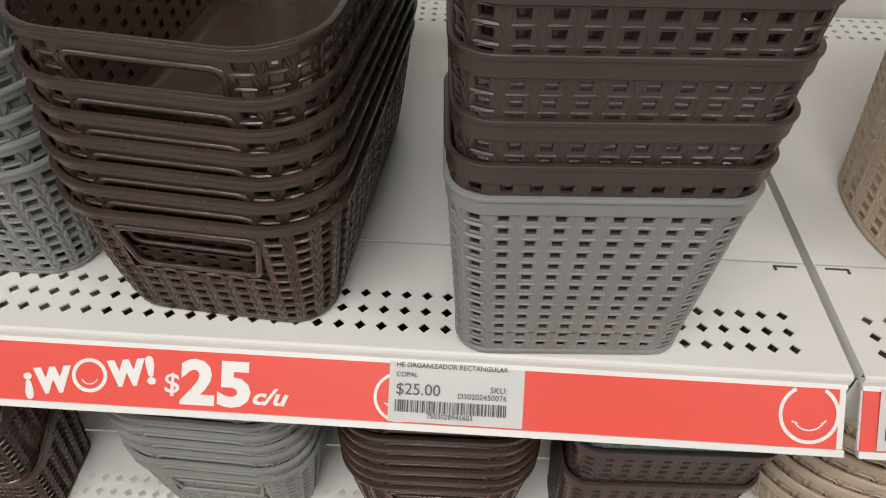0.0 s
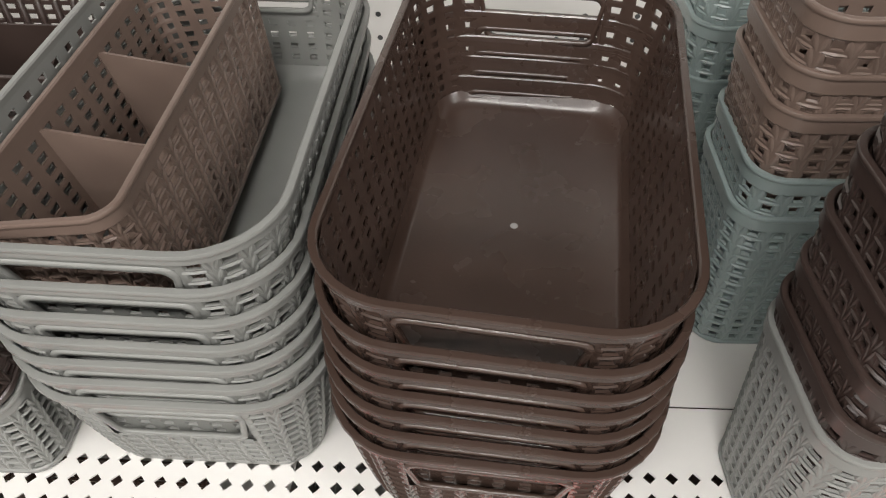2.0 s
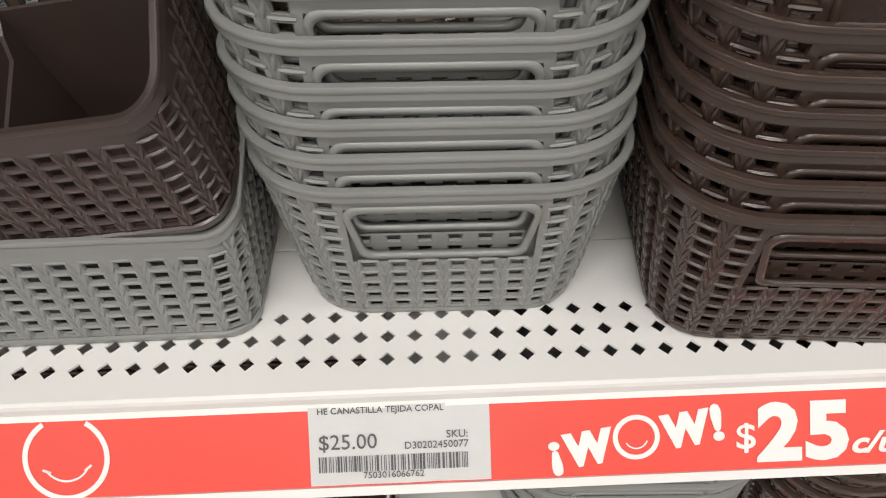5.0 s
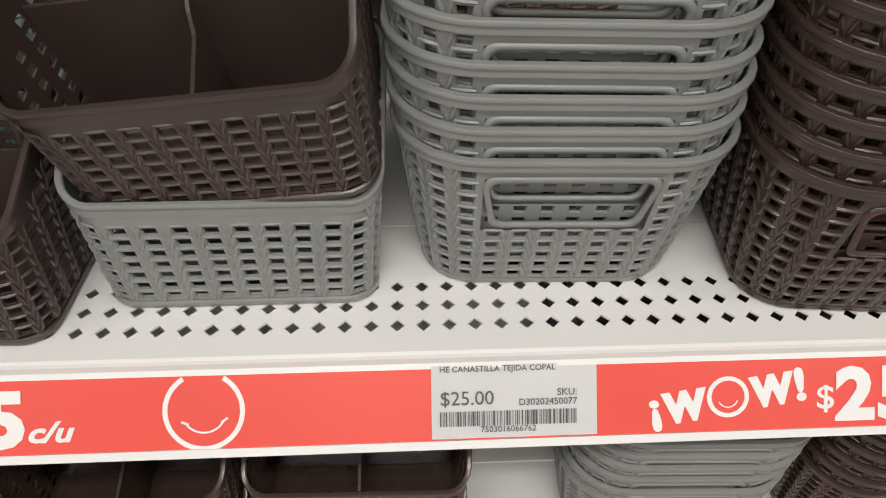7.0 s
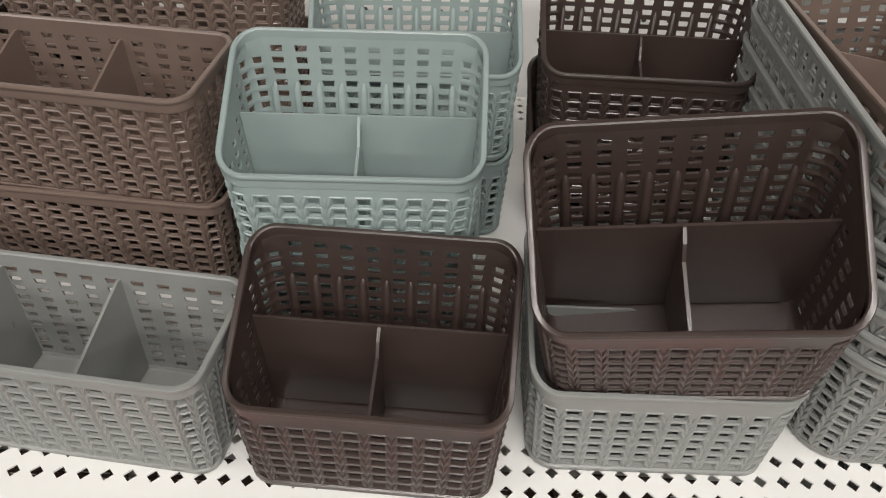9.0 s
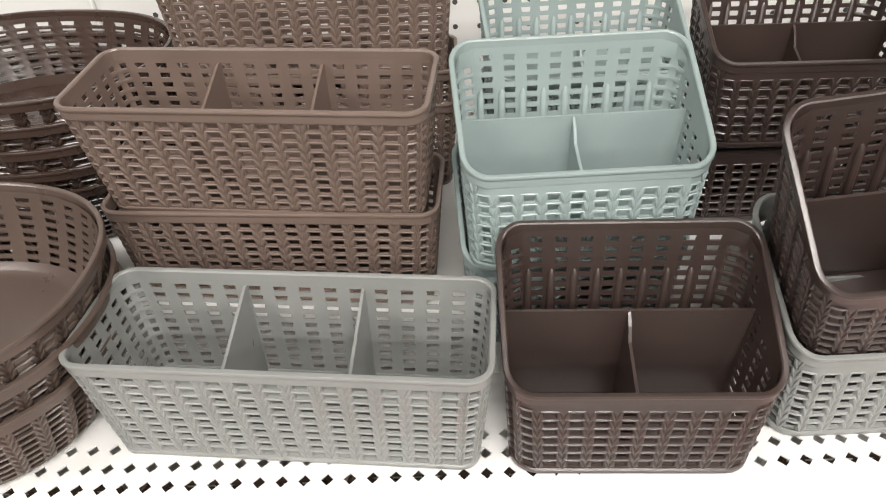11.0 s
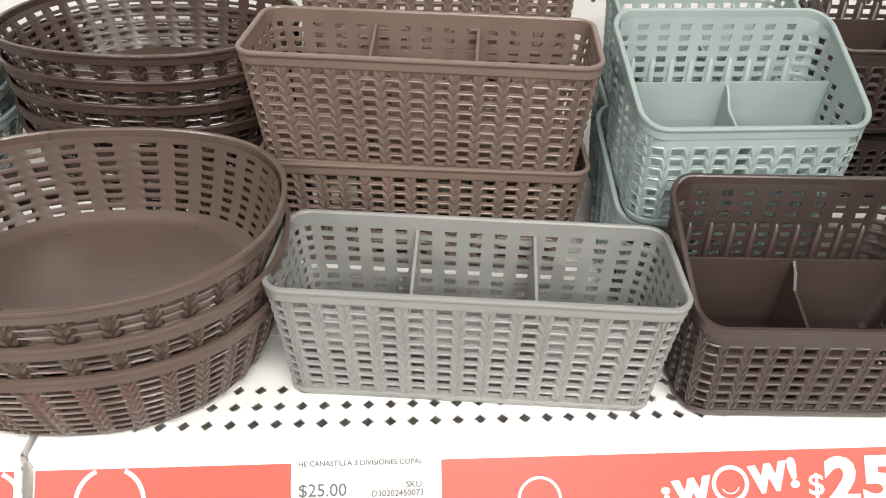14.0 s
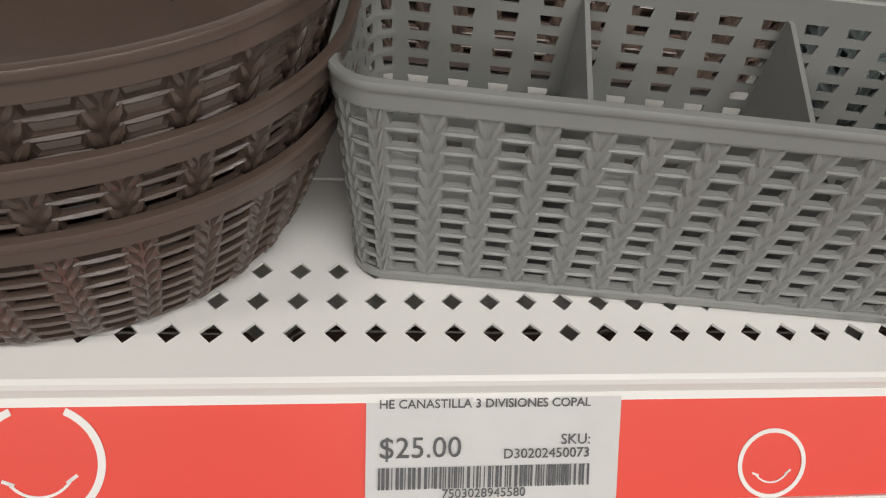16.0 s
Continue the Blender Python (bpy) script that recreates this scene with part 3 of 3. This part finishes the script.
for k, (a, b) in enumerate(BAYS):
    holder = new("price_rail")
    tagged(holder, "white plastic price rail holding a red printed promotion strip", "price rail", "price rails on the shelf fronts")
    so = Soup()
    A, B = a + 0.001, b - 0.001
    so.box((A, -0.0018, -0.0016), (B, HT + 0.0018, 0.0), strip_m(0, 0))
    part("rail_back", so, WHITE, holder)
    slab("lower_lip", A, B, -0.0030, 0.0012, -0.0006, 0.0022, WHITE, holder)
    slab("upper_lip", A, B, HT - 0.0002, HT + 0.0026, -0.0006, 0.0016, WHITE, holder)
    red = slab("red_strip", A + 0.001, B - 0.004, 0.0012, HT - 0.0002, 0.0003, 0.0008, RED, holder, "red printed paper strip")
    if k == 1:
        smile(0.0365, 0.0190, 0.0194, red)
        smile(0.2745, 0.0135, 0.0125, red)
        wow(0.3445, red)
        smile(0.568, 0.0198, 0.0196, red)
        wow(0.787, red)
        smile(1.016, 0.0165, 0.0150, red)
        smile(1.258, 0.0212, 0.0178, red)
    elif k == 0:
        smile(a + 1.271, 0.0190, 0.0194, red)
    # lower shelf rail, plain from above
    lo = new("price_rail")
    tagged(lo, "white plastic price rail with a red strip on the lower shelf, row extended to darken the deck holes", "price rail", "price rails on the shelf fronts")
    slab("rail_back", A, B, -0.0018, HT, -0.0016, 0.0, WHITE, lo, dz=-0.28)
    slab("red_strip", A + 0.001, B - 0.004, 0.0012, HT - 0.0002, 0.0003, 0.0008, RED, lo, dz=-0.28)

price_label(0.135, 0.0840, "HE CANASTILLA 3 DIVISIONES COPAL", "D30202450073", "7503028945580")
price_label(0.678, 0.0825, "HE CANASTILLA TEJIDA COPAL", "D30202450077", "7503016066762")
price_label(1.010, 0.0805, "HE ORGANIZADOR RECTANGULAR", "D30202450076", "7503028945603", lines2="COPAL")
price_label(1.298, 0.083, "HE CANASTILLA COPAL", "D30202450071", "7503028945511")


# ---- baskets on the main shelf ----
def stack(kind, x, y, z, turn, mats, steps, group, jit=0.0, seed=1, drift=0.0, slide=0.0, twist=0.0, lean=0.0):
    rng = random.Random(seed)
    zz = z
    for i, mt in enumerate(mats):
        if i:
            zz += steps[(i - 1) % len(steps)]
        st = "on the white shelf" if i == 0 else "nested in a stack"
        basket(kind, mt, pose(x + i * slide + rng.uniform(-jit, jit), y + i * drift + rng.uniform(-jit, jit), zz, i * lean, 0, turn + i * twist + rng.uniform(-jit, jit) * 400), st, group, i > 0)
    return zz


Z = ZS + 0.0003
# grey and brown stacks of rectangular baskets
stack("rect", 0.744, 0.1574, Z, -1.0, [GREY] * 7, [0.0155, 0.0150, 0.0140, 0.0175, 0.0185, 0.0225], "stack of grey rectangular baskets", 0.0006, 2, 0.0022, -0.0005, -0.22, 0.25)
stack("rect", 0.916, 0.1315, Z, -4.7, [DARK] * 7, [0.0145, 0.0138, 0.0138, 0.0132, 0.0160, 0.0240], "stack of brown rectangular baskets", 0.0006, 3, 0.0026, 0.0007, -0.48, 0.28)
# deep baskets, three rows one behind the other
stack("square", 1.1135, 0.0360, Z, 3.5, [GREY, BROWN, BROWN, BROWN, BROWN, BROWN], [0.0185, 0.0220, 0.030, 0.030, 0.032], "stack of deep baskets", 0.001, 4)
stack("square", 1.113, 0.1730, Z, 0.4, [SAGE, SAGE, TAUPE, TAUPE, TAUPE], [0.0275, 0.040, 0.021, 0.028], "stack of deep baskets", 0.001, 5)
stack("square", 1.110, 0.3060, Z, 0, [SAGE, SAGE, SAGE], [0.040, 0.030], "stack of deep baskets", 0.001, 6)
# organisers with two compartments
tag_b = basket("two", BROWN, pose(0.431, 0.0535, Z, 0, 0, -2.8), "on the white shelf", "two-compartment organisers")
basket("two", GREY, pose(0.5843, 0.0735, Z, 0, 0, 0.3), "on the white shelf", "two-compartment organisers")
tag_d = basket("two", BROWN, pose(0.5900, 0.0765, Z + 0.0730, 13.8, -8.0, -3.4), "tilted on a grey one", "two-compartment organisers")
basket("two", SAGE, pose(0.412, 0.160, Z, 0, 0, 1), "on the white shelf", "two-compartment organisers")
tag_g = basket("two", SAGE, pose(0.412, 0.1535, Z + 0.0700, -0.8, 0, 1.4), "stacked on another", "two-compartment organisers")
basket("two", SAGE, pose(0.438, 0.278, Z, 0, 0, 2), "on the white shelf", "two-compartment organisers")
basket("two", SAGE, pose(0.438, 0.277, Z + 0.070, 0, 0, 3), "stacked on another", "two-compartment organisers")
basket("two", BROWN, pose(0.598, 0.284, Z, 0, 0, -1), "on the white shelf", "two-compartment organisers")
basket("two", BROWN, pose(0.599, 0.278, Z + 0.073, 0, 0, -2.3), "stacked on another", "two-compartment organisers")
# clear tag ends left on the back rims
for ob, dx in ((tag_b, 0.012), (tag_d, 0.010), (tag_g, 0.014)):
    so = Soup()
    for a, b in (((dx - 0.0004, 0.0432, 0.1040), (dx + 0.0005, 0.0446, 0.1108)), ((dx - 0.0018, 0.0425, 0.1026), (dx + 0.0017, 0.0440, 0.1042))):
        so.box(a, b)
    part("tag_end", so, NYLON, ob, "clear nylon tag end")
# baskets with three compartments
basket("three", GREY, pose(0.240, 0.0578, Z, 0, 0, -6.1), "on the white shelf", "three-compartment baskets")
basket("three", TAUPE, pose(0.2148, 0.192, Z + 0.004, 0, 0, -5.0), "on the white shelf", "three-compartment baskets")
basket("three", TAUPE, pose(0.2135, 0.1955, Z + 0.0822, 4.0, 0, -7.0), "stacked on another", "three-compartment baskets")
basket("three", TAUPE, pose(0.232, 0.345, Z, 0, 0, -1), "on the white shelf", "three-compartment baskets")
basket("three", TAUPE, pose(0.232, 0.345, Z + 0.030, 0, 0, -2), "nested in another", "three-compartment baskets")
basket("three", TAUPE, pose(0.230, 0.345, Z + 0.104, 0, 0, -2), "stacked on another", "three-compartment baskets")
# a divided basket dropped into the top grey one
basket("three", TAUPE, pose(0.7253, 0.1594, Z + 0.111, -7.5, -0.2, 89), "inside a grey basket")
# oval baskets across the joint between the bays
stack("oval", 0.0125, 0.0815, Z, 0, [MID] * 3, [0.0225, 0.0225], "stack of brown oval baskets", 0.001, 8)
stack("oval", -0.005, 0.322, Z, -8, [DARK] * 5, [0.0188], "stack of dark oval baskets", 0.0015, 9)
stack("oval", -0.250, 0.300, Z, 3, [SAGE] * 4, [0.021, 0.020, 0.021], "stack of green oval baskets", 0.001, 10)
stack("oval", -0.250, 0.095, Z, 0, [BROWN] * 2, [0.0165], "stack of brown oval baskets", 0.001, 11)
# beige baskets in the next bay
basket("tall", BEIGE, pose(1.435, 0.140, Z, 0, 0, 0), "on the shelf", "tall beige baskets")
basket("tall", BEIGE, pose(1.735, 0.135, Z, 0, 0, 0), "on the shelf", "tall beige baskets")

# ---- baskets on the lower shelf ----
ZL = 0.720 + 0.0003
stack("rect", 0.862, 0.136, ZL, -2, [GREY] * 9, [0.0158, 0.016], "stack of grey baskets on the lower shelf, row extended to darken the deck holes", 0.0006, 12)
stack("rect", 1.037, 0.136, ZL, 1, [DARK] * 9, [0.0152, 0.0155], "stack of brown baskets on the lower shelf, row extended to darken the deck holes", 0.0006, 13)
stack("square", 1.208, 0.044, ZL, 2, [BROWN, BROWN, SAGE], [0.048, 0.050], "deep baskets on the lower shelf, row extended to darken the deck holes", 0.0006, 14)
# left-hand ones are unseen, added so the deck holes above them look dark
for x in (0.634, 0.478, 0.322, 0.166, 0.010, -0.146, -0.302, -0.458):
    basket("two", DARK, pose(x, 0.042, ZL, 0, 0, 1), "on the lower shelf, row extended to darken the deck holes", "organisers on the lower shelf, row extended to darken the deck holes")
    basket("two", DARK, pose(x, 0.040, ZL + 0.068, 0, 0, -1), "stacked on another", "organisers on the lower shelf, row extended to darken the deck holes")
stack("oval", 1.420, 0.100, ZL, 0, [BEIGE] * 8, [0.020, 0.0205], "stack of beige oval baskets on the lower shelf, row extended to darken the deck holes", 0.0006, 15)

# ---- the rest of the aisle ----
# unseen room shell, added to close the aisle with little bounce
fl = bevel_box("floor", (-5, -6, -0.05), (6, 3, 0.0), FLOOR)
tagged(fl, "unseen polished shop floor, greyed to cut bounced light", "floor", kind="structure")
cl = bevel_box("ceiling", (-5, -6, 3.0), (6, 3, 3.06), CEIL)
tagged(cl, "unseen ceiling over the aisle, greyed to cut bounced light", "ceiling", kind="structure")
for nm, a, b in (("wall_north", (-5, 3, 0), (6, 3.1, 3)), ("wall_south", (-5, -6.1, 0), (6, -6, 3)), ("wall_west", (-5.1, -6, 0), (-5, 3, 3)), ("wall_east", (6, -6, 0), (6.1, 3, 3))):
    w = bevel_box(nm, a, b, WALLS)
    tagged(w, "plain unseen shop wall, greyed to cut bounced light", "wall", kind="structure")
